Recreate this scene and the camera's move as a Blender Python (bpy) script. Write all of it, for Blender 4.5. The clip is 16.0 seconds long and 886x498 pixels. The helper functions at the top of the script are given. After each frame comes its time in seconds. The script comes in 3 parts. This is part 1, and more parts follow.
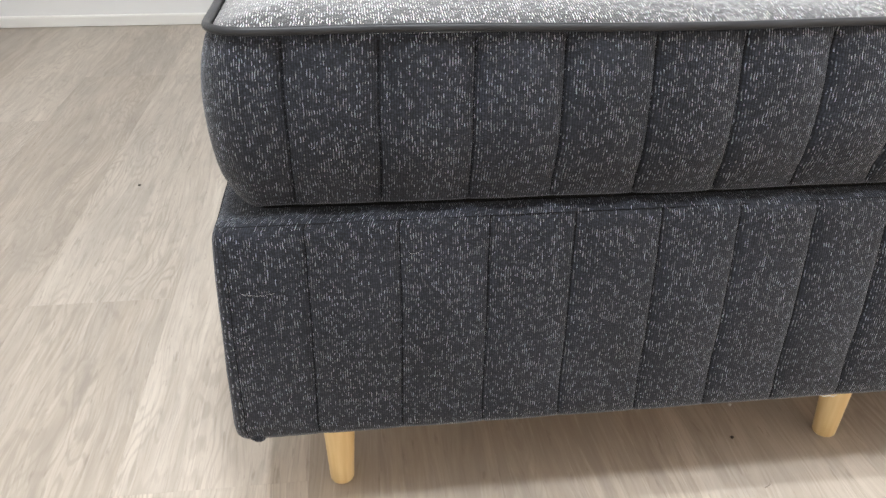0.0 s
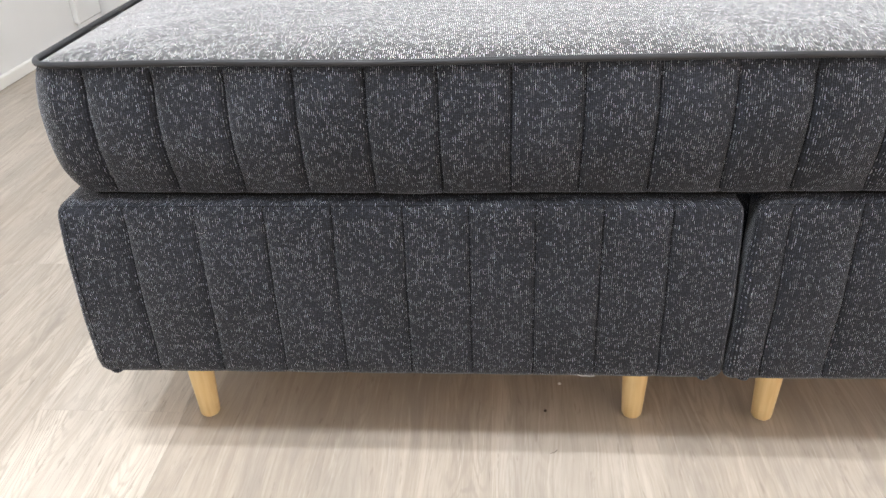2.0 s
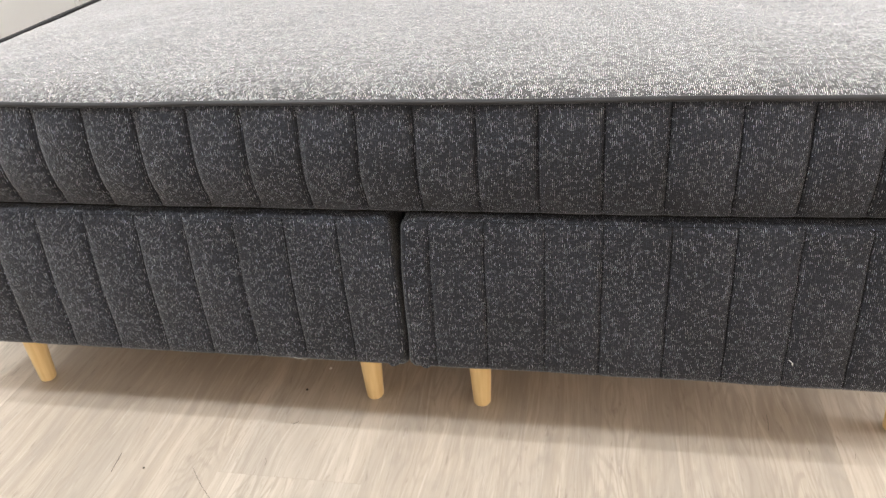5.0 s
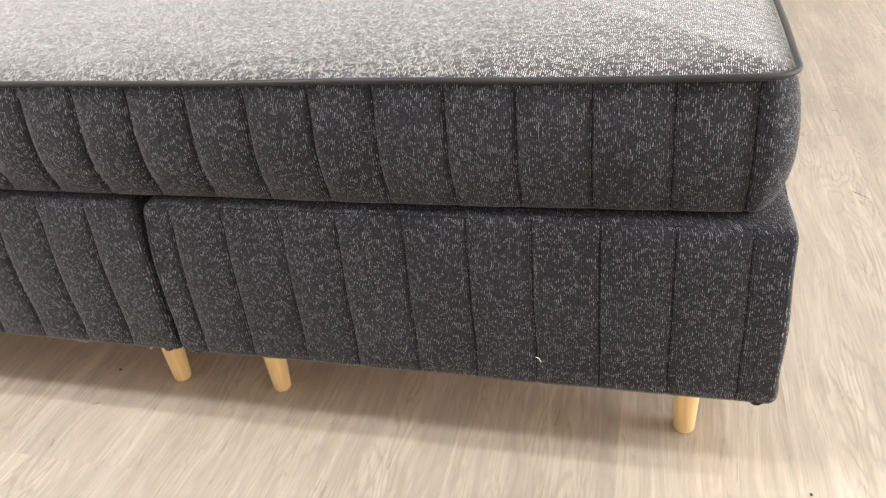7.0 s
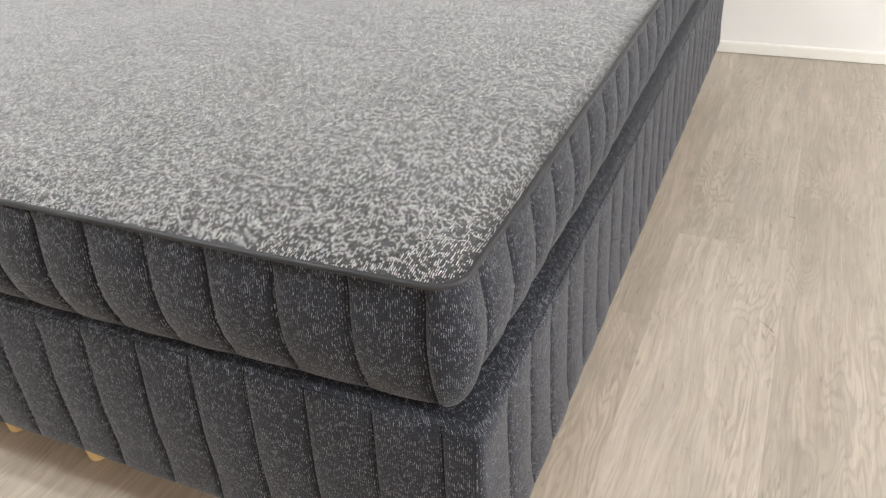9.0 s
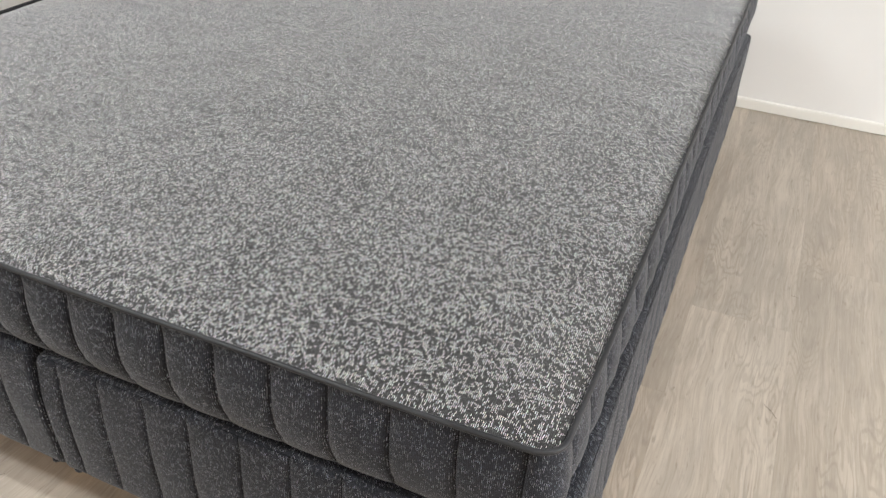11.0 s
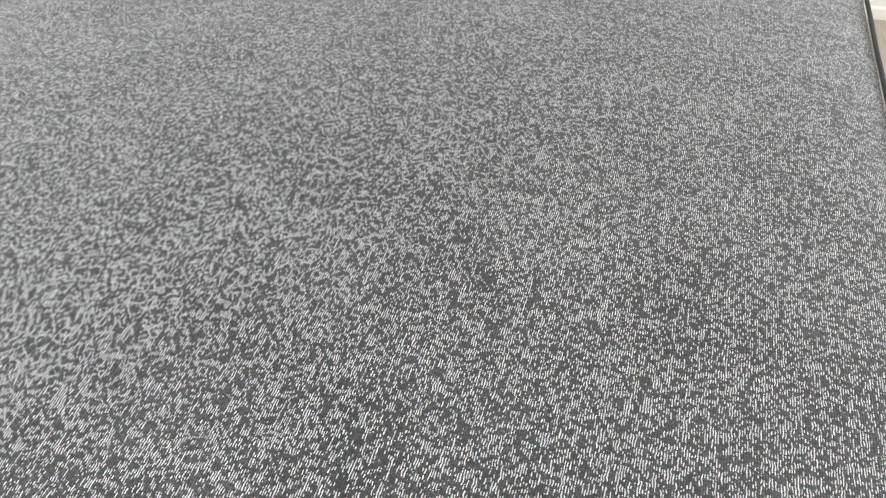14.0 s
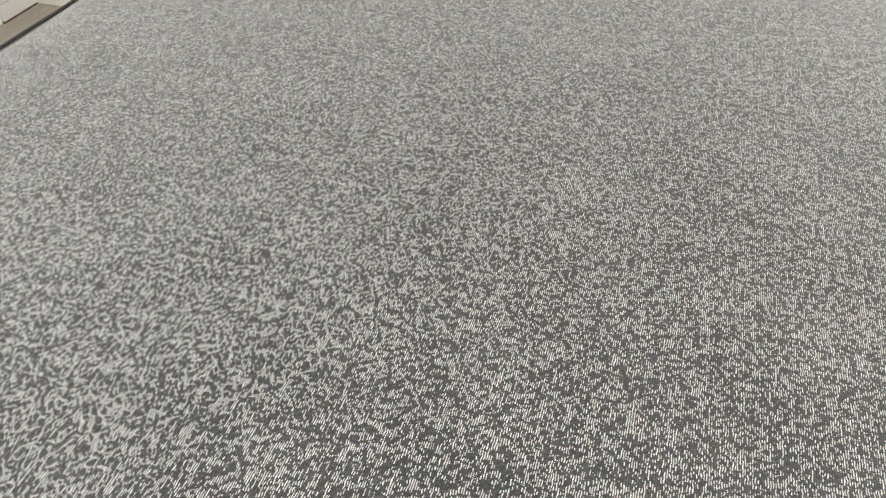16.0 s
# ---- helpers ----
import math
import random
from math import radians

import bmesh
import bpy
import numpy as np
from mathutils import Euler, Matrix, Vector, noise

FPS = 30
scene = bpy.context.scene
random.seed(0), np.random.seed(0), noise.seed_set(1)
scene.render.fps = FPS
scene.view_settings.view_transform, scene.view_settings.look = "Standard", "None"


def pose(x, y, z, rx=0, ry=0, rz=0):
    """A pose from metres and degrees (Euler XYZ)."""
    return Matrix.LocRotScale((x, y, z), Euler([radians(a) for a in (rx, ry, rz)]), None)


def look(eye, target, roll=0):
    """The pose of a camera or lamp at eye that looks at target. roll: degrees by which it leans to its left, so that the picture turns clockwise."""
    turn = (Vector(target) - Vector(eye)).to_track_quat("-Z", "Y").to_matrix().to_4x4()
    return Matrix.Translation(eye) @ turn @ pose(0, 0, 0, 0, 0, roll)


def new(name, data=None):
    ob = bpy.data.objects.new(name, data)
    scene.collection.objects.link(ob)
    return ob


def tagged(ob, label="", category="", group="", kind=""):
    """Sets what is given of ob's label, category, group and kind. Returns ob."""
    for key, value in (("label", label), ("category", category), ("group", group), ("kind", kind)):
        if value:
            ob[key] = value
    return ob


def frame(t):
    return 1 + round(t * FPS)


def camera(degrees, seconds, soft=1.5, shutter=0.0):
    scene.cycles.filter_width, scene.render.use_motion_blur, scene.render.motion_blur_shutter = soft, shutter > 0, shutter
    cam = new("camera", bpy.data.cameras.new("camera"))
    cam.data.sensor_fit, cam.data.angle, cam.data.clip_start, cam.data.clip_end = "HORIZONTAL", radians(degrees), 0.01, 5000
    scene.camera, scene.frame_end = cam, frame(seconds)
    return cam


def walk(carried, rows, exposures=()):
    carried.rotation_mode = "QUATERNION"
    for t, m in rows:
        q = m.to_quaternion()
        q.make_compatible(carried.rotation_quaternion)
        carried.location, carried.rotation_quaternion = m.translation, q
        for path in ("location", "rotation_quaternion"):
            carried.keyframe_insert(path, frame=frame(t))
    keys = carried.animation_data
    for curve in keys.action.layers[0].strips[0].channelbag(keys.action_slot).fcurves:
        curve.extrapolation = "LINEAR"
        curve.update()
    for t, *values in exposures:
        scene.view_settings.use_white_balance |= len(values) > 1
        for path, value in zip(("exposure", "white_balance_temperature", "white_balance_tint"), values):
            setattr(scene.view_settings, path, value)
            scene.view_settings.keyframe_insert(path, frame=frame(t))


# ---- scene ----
cam = camera(58.8, 16.0, soft=1.5)
PATH = [
    (0, (0.124, -0.623, 0.704), (0.339, 1.101, -0.287), 0.6),
    (0.5, (0.195, -0.669, 0.735), (0.288, 1.06, -0.266), -0.3),
    (1, (0.282, -0.737, 0.76), (0.292, 0.996, -0.237), -1.1),
    (1.5, (0.383, -0.757, 0.787), (0.32, 0.973, -0.215), -1.8),
    (2, (0.523, -0.792, 0.788), (0.374, 0.926, -0.225), -2.5),
    (2.5, (0.619, -0.825, 0.799), (0.385, 0.885, -0.212), -3.1),
    (3, (0.686, -0.851, 0.808), (0.389, 0.853, -0.194), -3.3),
    (3.2, (0.722, -0.862, 0.816), (0.406, 0.837, -0.191), -3.3),
    (4.25, (0.905, -0.905, 0.837), (0.566, 0.806, -0.152), -4.1),
    (5.5, (1.192, -0.899, 0.878), (0.771, 0.777, -0.127), -5.5),
    (6, (1.308, -0.876, 0.866), (0.853, 0.783, -0.155), -6.5),
    (6.5, (1.385, -0.843, 0.863), (0.903, 0.794, -0.179), -6.9),
    (7, (1.451, -0.765, 0.838), (0.945, 0.851, -0.227), -6.6),
    (7.5, (1.526, -0.692, 0.833), (0.969, 0.892, -0.254), -6.2),
    (8, (1.667, -0.627, 0.871), (1.048, 0.931, -0.219), -5.6),
    (8.5, (1.776, -0.543, 0.898), (1.081, 0.99, -0.182), -4.9),
    (8.7, (1.795, -0.521, 0.914), (1.084, 1.007, -0.163), -4.5),
    (9.75, (1.83, -0.485, 1.05), (1.1, 1.028, -0.05), -1.2),
    (10.8, (1.725, -0.516, 1.175), (1.07, 0.991, 0.034), 2.1),
    (11, (1.674, -0.54, 1.181), (1.038, 0.968, 0.031), 2.2),
    (11.5, (1.531, -0.589, 1.19), (0.95, 0.912, 0.003), 2.3),
    (12, (1.461, -0.584, 1.18), (0.924, 0.904, -0.044), 1.9),
    (12.5, (1.434, -0.467, 1.16), (0.937, 0.994, -0.111), 1.5),
    (13, (1.412, -0.337, 1.134), (0.946, 1.096, -0.182), 1.0),
    (13.5, (1.373, -0.256, 1.12), (0.938, 1.151, -0.234), 0.6),
    (14, (1.268, -0.172, 1.13), (0.857, 1.22, -0.247), -0.0),
    (14.5, (1.198, -0.122, 1.131), (0.795, 1.27, -0.247), -0.7),
    (15, (1.161, -0.054, 1.145), (0.754, 1.346, -0.225), -1.0),
    (15.5, (1.144, 0.033, 1.159), (0.718, 1.452, -0.184), -1.1),
    (16, (1.133, 0.101, 1.176), (0.682, 1.543, -0.135), -1.1),
]
EXPOSURES = [(0.0, 0.08, 6480, 12), (2.6, 0.15, 6420, 13), (5.5, 0.09, 6900, 13), (7.0, 0.04, 7000, 13), (8.7, -0.26, 6750, 12), (11.5, -0.44, 6650, 11), (13.5, -0.20, 6500, 10), (14.5, -0.23, 6600, 10), (16.0, -0.04, 6950, 9)]
walk(cam, [(t, look(eye, target, roll)) for t, eye, target, roll in PATH], EXPOSURES)

# ---- world and light ----
world = bpy.data.worlds.new("world")
scene.world = world
world.use_nodes = True
world.node_tree.nodes["Background"].inputs[0].default_value = (0.9, 0.95, 1.0, 1)
world.node_tree.nodes["Background"].inputs[1].default_value = 0.02

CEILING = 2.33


def unseen_lamp(x, y, watts, colour, size=0.16):
    lamp = bpy.data.lights.new("unseen_lamp", "AREA")
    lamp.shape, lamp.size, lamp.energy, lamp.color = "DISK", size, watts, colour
    ob = new("unseen_lamp", lamp)
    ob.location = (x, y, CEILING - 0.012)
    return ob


# unseen ceiling lamps: cool ones over the bed's foot end, warm ones further out
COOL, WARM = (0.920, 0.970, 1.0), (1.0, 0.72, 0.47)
# these two are placed by the ends and edges of the bed's shadow
unseen_lamp(-0.20, -0.11, 20, COOL, 0.13)
unseen_lamp(2.30, -0.11, 10.5, COOL, 0.12)
# added fill for the floor on the right
unseen_lamp(4.80, -0.11, 45, COOL, 0.12)
# placed by the inner shadow edge under the bed
unseen_lamp(0.30, -0.62, 33, (0.90, 0.955, 1.0), 0.30)
# two cool fill lamps, added for the front faces
unseen_lamp(2.30, -0.62, 7, COOL, 0.30)
unseen_lamp(-0.20, -5.16, 30, (0.86, 0.935, 1.0), 0.16)
# added warm fill for the right-hand front and the floor below the bed
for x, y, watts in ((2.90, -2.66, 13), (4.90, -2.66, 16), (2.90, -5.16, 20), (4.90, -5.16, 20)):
    unseen_lamp(x, y, watts, WARM, 0.16)

# unseen area lamp, added to brighten the bed's right flank and the floor there
right_fill = bpy.data.lights.new("right_fill_lamp", "AREA")
right_fill.shape, right_fill.size, right_fill.size_y, right_fill.energy, right_fill.color = "RECTANGLE", 2.6, 1.9, 205, (0.94, 0.97, 1.0)
new("right_fill_lamp", right_fill).matrix_world = look((5.58, 0.3, 1.02), (0.0, 0.3, 0.9))


# ---- materials ----
class Nodes:
    """A node material with short calls."""

    def __init__(self, name):
        self.mat = bpy.data.materials.new(name)
        self.mat.use_nodes = True
        self.tree = self.mat.node_tree
        self.bsdf = self.tree.nodes["Principled BSDF"]

    def put(self, socket, value):
        if isinstance(value, bpy.types.NodeSocket):
            self.tree.links.new(value, socket)
        elif value is not None:
            socket.default_value = value

    def math(self, op, a, b=None, c=None):
        n = self.tree.nodes.new("ShaderNodeMath")
        n.operation = op
        for i, v in enumerate((a, b, c)):
            self.put(n.inputs[i], v)
        return n.outputs[0]

    def vmath(self, op, a, b):
        n = self.tree.nodes.new("ShaderNodeVectorMath")
        n.operation = op
        self.put(n.inputs[0], a)
        self.put(n.inputs[1], b)
        return n.outputs[0]

    def node(self, kind, out=0, **values):
        n = self.tree.nodes.new(kind)
        for key, v in values.items():
            self.put(n.inputs[key], v)
        return n.outputs[out]

    def split(self, vector):
        n = self.tree.nodes.new("ShaderNodeSeparateXYZ")
        self.put(n.inputs[0], vector)
        return n.outputs

    def join(self, x, y, z=0.0):
        n = self.tree.nodes.new("ShaderNodeCombineXYZ")
        for i, v in enumerate((x, y, z)):
            self.put(n.inputs[i], v)
        return n.outputs[0]

    def mapped(self, value, a, b, c=0.0, d=1.0):
        n = self.tree.nodes.new("ShaderNodeMapRange")
        n.interpolation_type = "SMOOTHSTEP"
        for i, v in enumerate((value, a, b, c, d)):
            self.put(n.inputs[i], v)
        return n.outputs[0]

    def mix(self, f, a, b):
        n = self.tree.nodes.new("ShaderNodeMix")
        n.data_type = "RGBA"
        self.put(n.inputs[0], f)
        self.put(n.inputs[6], a)
        self.put(n.inputs[7], b)
        return n.outputs[2]

    def noise(self, vector, scale, detail=2.0, rough=0.5):
        return self.node("ShaderNodeTexNoise", Vector=vector, Scale=scale, Detail=detail, Roughness=rough)

    def bump(self, height, distance, strength=1.0, normal=None):
        return self.node("ShaderNodeBump", Height=height, Distance=distance, Strength=strength, Normal=normal)

    def coords(self, kind):
        return self.tree.nodes.new("ShaderNodeTexCoord").outputs[kind]

    def finish(self, colour, rough, normal=None, **more):
        self.put(self.bsdf.inputs["Base Color"], colour)
        self.put(self.bsdf.inputs["Roughness"], rough)
        self.put(self.bsdf.inputs["Normal"], normal)
        for key, v in more.items():
            self.put(self.bsdf.inputs[key.replace("_", " ")], v)
        return self.mat


def rgb(r, g, b):
    return (r, g, b, 1.0)


def melange_fabric(name, dark, pale, level, sheen, width, dim, gloss, shine, matt, ridges, run, loose):
    """Knitted charcoal cloth with short pale threads that run along v, massed in slanting lozenges; the UV map is in metres."""
    n = Nodes(name)
    uv = n.coords("UV")
    # a slight wander of the threads
    wander = n.vmath("SCALE", n.node("ShaderNodeTexNoise", 1, Vector=uv, Scale=18.0, Detail=0.0), None)
    wander.node.inputs["Scale"].default_value = 0.0022
    # each thread is a little crooked
    crook = n.vmath("SCALE", n.node("ShaderNodeTexNoise", 1, Vector=uv, Scale=170.0, Detail=1.0), None)
    crook.node.inputs["Scale"].default_value = loose
    u, v, _ = n.split(n.vmath("ADD", n.vmath("ADD", uv, wander), crook))
    pitch, step = 0.0022, 0.0011
    column = n.math("FLOOR", n.math("DIVIDE", u, pitch))
    across = n.math("ABSOLUTE", n.math("SUBTRACT", n.math("FRACT", n.math("DIVIDE", u, pitch)), 0.5))
    # stitches of one column stand a little higher than those of the next
    shift = n.node("ShaderNodeTexWhiteNoise", Vector=n.join(column, 3.7))
    along = n.math("ADD", n.math("DIVIDE", v, step), shift)
    cell = n.math("FLOOR", along)
    pick = n.node("ShaderNodeTexWhiteNoise", Vector=n.join(column, n.math("FLOOR", n.math("MULTIPLY", along, 1.0 / run))))
    pu = n.math("MULTIPLY", column, pitch)
    pv = n.math("MULTIPLY", n.math("SUBTRACT", cell, shift), step)

    def slanted(turn, long, short, offset):
        c, q = math.cos(turn), math.sin(turn)
        a = n.math("ADD", n.math("MULTIPLY", pu, c * long), n.math("MULTIPLY", pv, q * long))
        b = n.math("ADD", n.math("MULTIPLY", pu, -q * short), n.math("MULTIPLY", pv, c * short))
        return n.noise(n.join(a, b, offset), 1.0, 1.0, 0.5)

    # lozenges that lean either way, and faint courses across the cloth
    lozenge = n.math("MAXIMUM", slanted(0.65, 90.0, 215.0, 0.0), slanted(-0.90, 90.0, 215.0, 9.0))
    row = n.noise(n.join(n.math("MULTIPLY", u, 11.0), n.math("MULTIPLY", v, 62.0)), 1.0, 2.0, 0.5)
    broad = n.noise(uv, 7.0, 3.0)
    fleck = n.mapped(n.noise(n.join(n.math("MULTIPLY", u, 50.0), n.math("MULTIPLY", v, 120.0), 5.0), 1.0, 1.0), 0.56, 0.74, 0.0, 0.17)
    lozenge = n.math("ADD", lozenge, fleck)
    score = n.math("ADD", n.math("MULTIPLY_ADD", pick, 0.31, lozenge), n.math("MULTIPLY", n.math("ADD", row, n.math("MULTIPLY", broad, 0.5)), 0.13))
    on = n.math("GREATER_THAN", score, level)
    strand = n.mapped(across, width - 0.07, width + 0.07, 1.0, 0.0)
    mask = n.math("MULTIPLY", on, strand)
    tone = n.node("ShaderNodeTexWhiteNoise", Vector=n.join(column, n.math("FLOOR", n.math("MULTIPLY", along, 0.33)), 5.1))
    thread = n.mix(n.math("MULTIPLY", tone, tone), tuple(c * dim for c in pale[:3]) + (1.0,), pale)
    hue = n.node("ShaderNodeTexWhiteNoise", 1, Vector=n.join(column, cell, 2.6))
    thread = n.mix(0.16, thread, n.vmath("MULTIPLY", thread, n.vmath("SCALE", hue, None)))
    thread.node.inputs[7].links[0].from_node.inputs[1].links[0].from_node.inputs["Scale"].default_value = 2.0
    ground = n.mix(n.mapped(broad, 0.3, 0.7), dark, tuple(c * 1.35 for c in dark[:3]) + (1.0,))
    grain = n.node("ShaderNodeTexWhiteNoise", Vector=n.join(column, cell, 8.3))
    rib = n.math("MULTIPLY", n.mapped(across, 0.1, 0.45, 1.3, 0.65), n.math("ADD", 0.6, n.math("MULTIPLY", n.math("MULTIPLY", grain, grain), 1.2)))
    ground = n.vmath("SCALE", ground, None)
    n.put(ground.node.inputs["Scale"], rib)
    colour = n.mix(mask, ground, thread)
    height = n.math("ADD", n.math("MULTIPLY", mask, 0.6), n.math("MULTIPLY", strand, 0.35))
    fine = n.bump(height, 0.0006, 0.8)
    lumps = n.bump(n.noise(n.join(u, n.math("MULTIPLY", v, 0.55)), 230.0, 2.0), 0.0026, 0.2 + 0.2 * ridges, n.bump(row, 0.0016, ridges, fine))
    return n.finish(colour, n.mix(mask, (0.66,) * 3 + (1,), (shine,) * 3 + (1,)), lumps,
                    Sheen_Weight=n.math("MULTIPLY_ADD", mask, -0.6 * sheen, sheen), Sheen_Roughness=0.38, Sheen_Tint=rgb(0.85, 0.87, 0.9), Specular_IOR_Level=n.math("MULTIPLY_ADD", mask, gloss - matt, matt))


def plain_cloth(name, colour, rough=0.8, gloss=0.18):
    n = Nodes(name)
    co = n.coords("Object")
    weave = n.noise(co, 900.0, 2.0)
    tone = n.mapped(n.noise(co, 14.0, 3.0), 0.3, 0.7)
    return n.finish(n.mix(tone, colour, tuple(c * 1.5 for c in colour[:3]) + (1.0,)), rough, n.bump(weave, 0.0004, 0.4), Specular_IOR_Level=gloss)


def birch(name):
    n = Nodes(name)
    x, y, z = n.split(n.vmath("ADD", n.coords("Object"), n.node("ShaderNodeObjectInfo", "Random")))
    grain = n.noise(n.join(n.math("MULTIPLY", x, 160.0), n.math("MULTIPLY", y, 160.0), n.math("MULTIPLY", z, 9.0)), 1.0, 3.0)
    colour = n.mix(n.mapped(grain, 0.3, 0.72), rgb(0.66, 0.455, 0.205), rgb(0.75, 0.55, 0.28))
    return n.finish(colour, 0.42, n.bump(grain, 0.0004, 0.4))


def oak_vinyl(name):
    """Greyed oak boards; each board takes another cut of the grain."""
    n = Nodes(name)
    pick = n.node("ShaderNodeObjectInfo", "Random")
    x, y, z = n.split(n.vmath("ADD", n.coords("Object"), n.join(n.math("MULTIPLY", pick, 37.0), n.math("MULTIPLY", pick, 91.0), 0.0)))
    bend = n.noise(n.join(n.math("MULTIPLY", x, 9.0), n.math("MULTIPLY", y, 2.2)), 1.0, 2.0)
    xb = n.math("ADD", x, n.math("MULTIPLY", bend, 0.06))
    figure = n.noise(n.join(n.math("MULTIPLY", xb, 55.0), n.math("MULTIPLY", y, 2.6)), 1.0, 6.0, 0.7)
    fine = n.noise(n.join(n.math("MULTIPLY", xb, 290.0), n.math("MULTIPLY", y, 9.0)), 1.0, 3.0, 0.65)
    patch = n.noise(n.join(n.math("MULTIPLY", xb, 15.0), n.math("MULTIPLY", y, 2.6)), 1.0, 5.0, 0.65)
    # growth rings, drawn out into arches along the board
    arch = n.noise(n.join(n.math("MULTIPLY", x, 9.0), n.math("MULTIPLY", y, 1.6)), 1.0, 3.0, 0.5)
    rings = n.math("SINE", n.math("ADD", n.math("MULTIPLY", arch, 170.0), n.math("MULTIPLY", fine, 4.0)))
    pale = n.mix(pick, rgb(0.475, 0.414, 0.344), rgb(0.566, 0.508, 0.433))
    deep = n.mix(pick, rgb(0.379, 0.325, 0.263), rgb(0.448, 0.393, 0.326))
    colour = n.mix(n.mapped(figure, 0.36, 0.64), deep, pale)
    colour = n.mix(n.mapped(patch, 0.46, 0.70, 0.0, 0.62), colour, n.mix(pick, rgb(0.325, 0.286, 0.245), rgb(0.389, 0.350, 0.302)))
    ringed = n.math("MULTIPLY", n.mapped(rings, 0.0, 1.0, 0.0, 0.50), n.mapped(n.noise(n.join(n.math("MULTIPLY", x, 7.0), n.math("MULTIPLY", y, 1.7), 4.0), 1.0, 2.0), 0.44, 0.60))
    colour = n.mix(ringed, colour, rgb(0.310, 0.265, 0.218))
    # broad soft clouds, greyer than the rest
    cloud = n.noise(n.join(n.math("MULTIPLY", xb, 8.0), n.math("MULTIPLY", y, 2.4), 7.0), 1.0, 3.0, 0.55)
    colour = n.mix(n.mapped(cloud, 0.44, 0.66, 0.0, 0.60), colour, n.mix(pick, rgb(0.345, 0.307, 0.260), rgb(0.405, 0.362, 0.308)))
    # pale limed streaks and dark fine grain
    limed = n.noise(n.join(n.math("MULTIPLY", xb, 150.0), n.math("MULTIPLY", y, 5.5), 2.0), 1.0, 4.0, 0.7)
    colour = n.mix(n.mapped(limed, 0.52, 0.72, 0.0, 0.36), colour, rgb(0.630, 0.575, 0.500))
    colour = n.mix(n.mapped(fine, 0.49, 0.66, 0.0, 0.44), colour, rgb(0.310, 0.266, 0.220))
    # grey smudges, darker along the grain
    smudge = n.noise(n.join(n.math("MULTIPLY", x, 22.0), n.math("MULTIPLY", y, 6.5)), 1.0, 5.0, 0.65)
    colour = n.mix(n.mapped(smudge, 0.57, 0.74, 0.0, 0.45), colour, rgb(0.271, 0.238, 0.203))
    # short pores
    pores = n.noise(n.join(n.math("MULTIPLY", xb, 110.0), n.math("MULTIPLY", y, 16.0)), 1.0, 3.0, 0.65)
    colour = n.mix(n.mapped(pores, 0.60, 0.72, 0.0, 0.52), colour, rgb(0.241, 0.200, 0.163))
    # boards differ in tone
    shade = n.node("ShaderNodeTexWhiteNoise", Vector=n.join(pick, 4.4))
    colour = n.vmath("SCALE", colour, None)
    n.put(colour.node.inputs["Scale"], n.math("MULTIPLY_ADD", shade, 0.15, 0.93))
    rough = n.mapped(patch, 0.3, 0.7, 0.42, 0.58)
    return n.finish(colour, rough, n.bump(fine, 0.0004, 0.35), Specular_IOR_Level=0.4)


def wall_paint(name, colour, rough=0.6):
    n = Nodes(name)
    co = n.coords("Object")
    tone = n.mapped(n.noise(co, 2.3, 4.0), 0.3, 0.7)
    roller = n.noise(co, 380.0, 2.0)
    return n.finish(n.mix(tone, tuple(c * 0.965 for c in colour[:3]) + (1.0,), colour), rough, n.bump(roller, 0.0004, 0.25))


def plain(name, colour, rough=0.6):
    n = Nodes(name)
    tone = n.noise(n.coords("Object"), 60.0, 2.0)
    return n.finish(n.mix(tone, tuple(c * 0.8 for c in colour[:3]) + (1.0,), colour), rough)


FABRIC = melange_fabric("melange_fabric", rgb(0.0138, 0.0157, 0.0215), rgb(0.35, 0.376, 0.445), 0.868, 0.23, 0.13, 0.18, 0.85, 0.45, 0.22, 0.15, 3.0, 0.0022)
# same cloth, paler: the stronger light on the mattress top put into its colour
LIT_FABRIC = melange_fabric("melange_lit_fabric", rgb(0.034, 0.0345, 0.035), rgb(0.98, 0.98, 0.98), 0.832, 1.0, 0.165, 0.60, 0.60, 0.46, 0.25, 0.5, 3.0, 0.0026)
PIPING = plain_cloth("piping_cloth", rgb(0.022, 0.0228, 0.025), 0.42, 0.30)
STITCH = plain_cloth("stitch_thread", rgb(0.005, 0.0052, 0.006), 0.9)
# near black: the shade of the gap under the mattress put into its cloth
GAP_SHADE = plain_cloth("gap_shade_cloth", rgb(0.005, 0.005, 0.005), 0.9)
# colour of the unseen bottoms, chosen to warm the light bounced below the bed
UNDERSIDE = plain_cloth("warm_bounce_brown", rgb(0.33, 0.20, 0.10), 0.8)
BIRCH = birch("birch")
OAK = oak_vinyl("oak_vinyl")
PAINT = wall_paint("wall_paint", rgb(0.81, 0.81, 0.80))
GLOSS = wall_paint("skirting_paint", rgb(0.83, 0.82, 0.78), 0.35)
CEILING_PAINT = wall_paint("ceiling_paint", rgb(0.82, 0.82, 0.81), 0.8)
JOINT = plain("grey_joint", rgb(0.34, 0.32, 0.30), 0.8)
SCREED = plain("screed", rgb(0.16, 0.14, 0.12), 0.9)
DARK = plain("plain_dark", rgb(0.10, 0.09, 0.08), 0.8)
LINT = plain("lint", rgb(0.75, 0.74, 0.72), 0.9)
HAIR = plain("hair_fibre", rgb(0.06, 0.045, 0.035), 0.6)


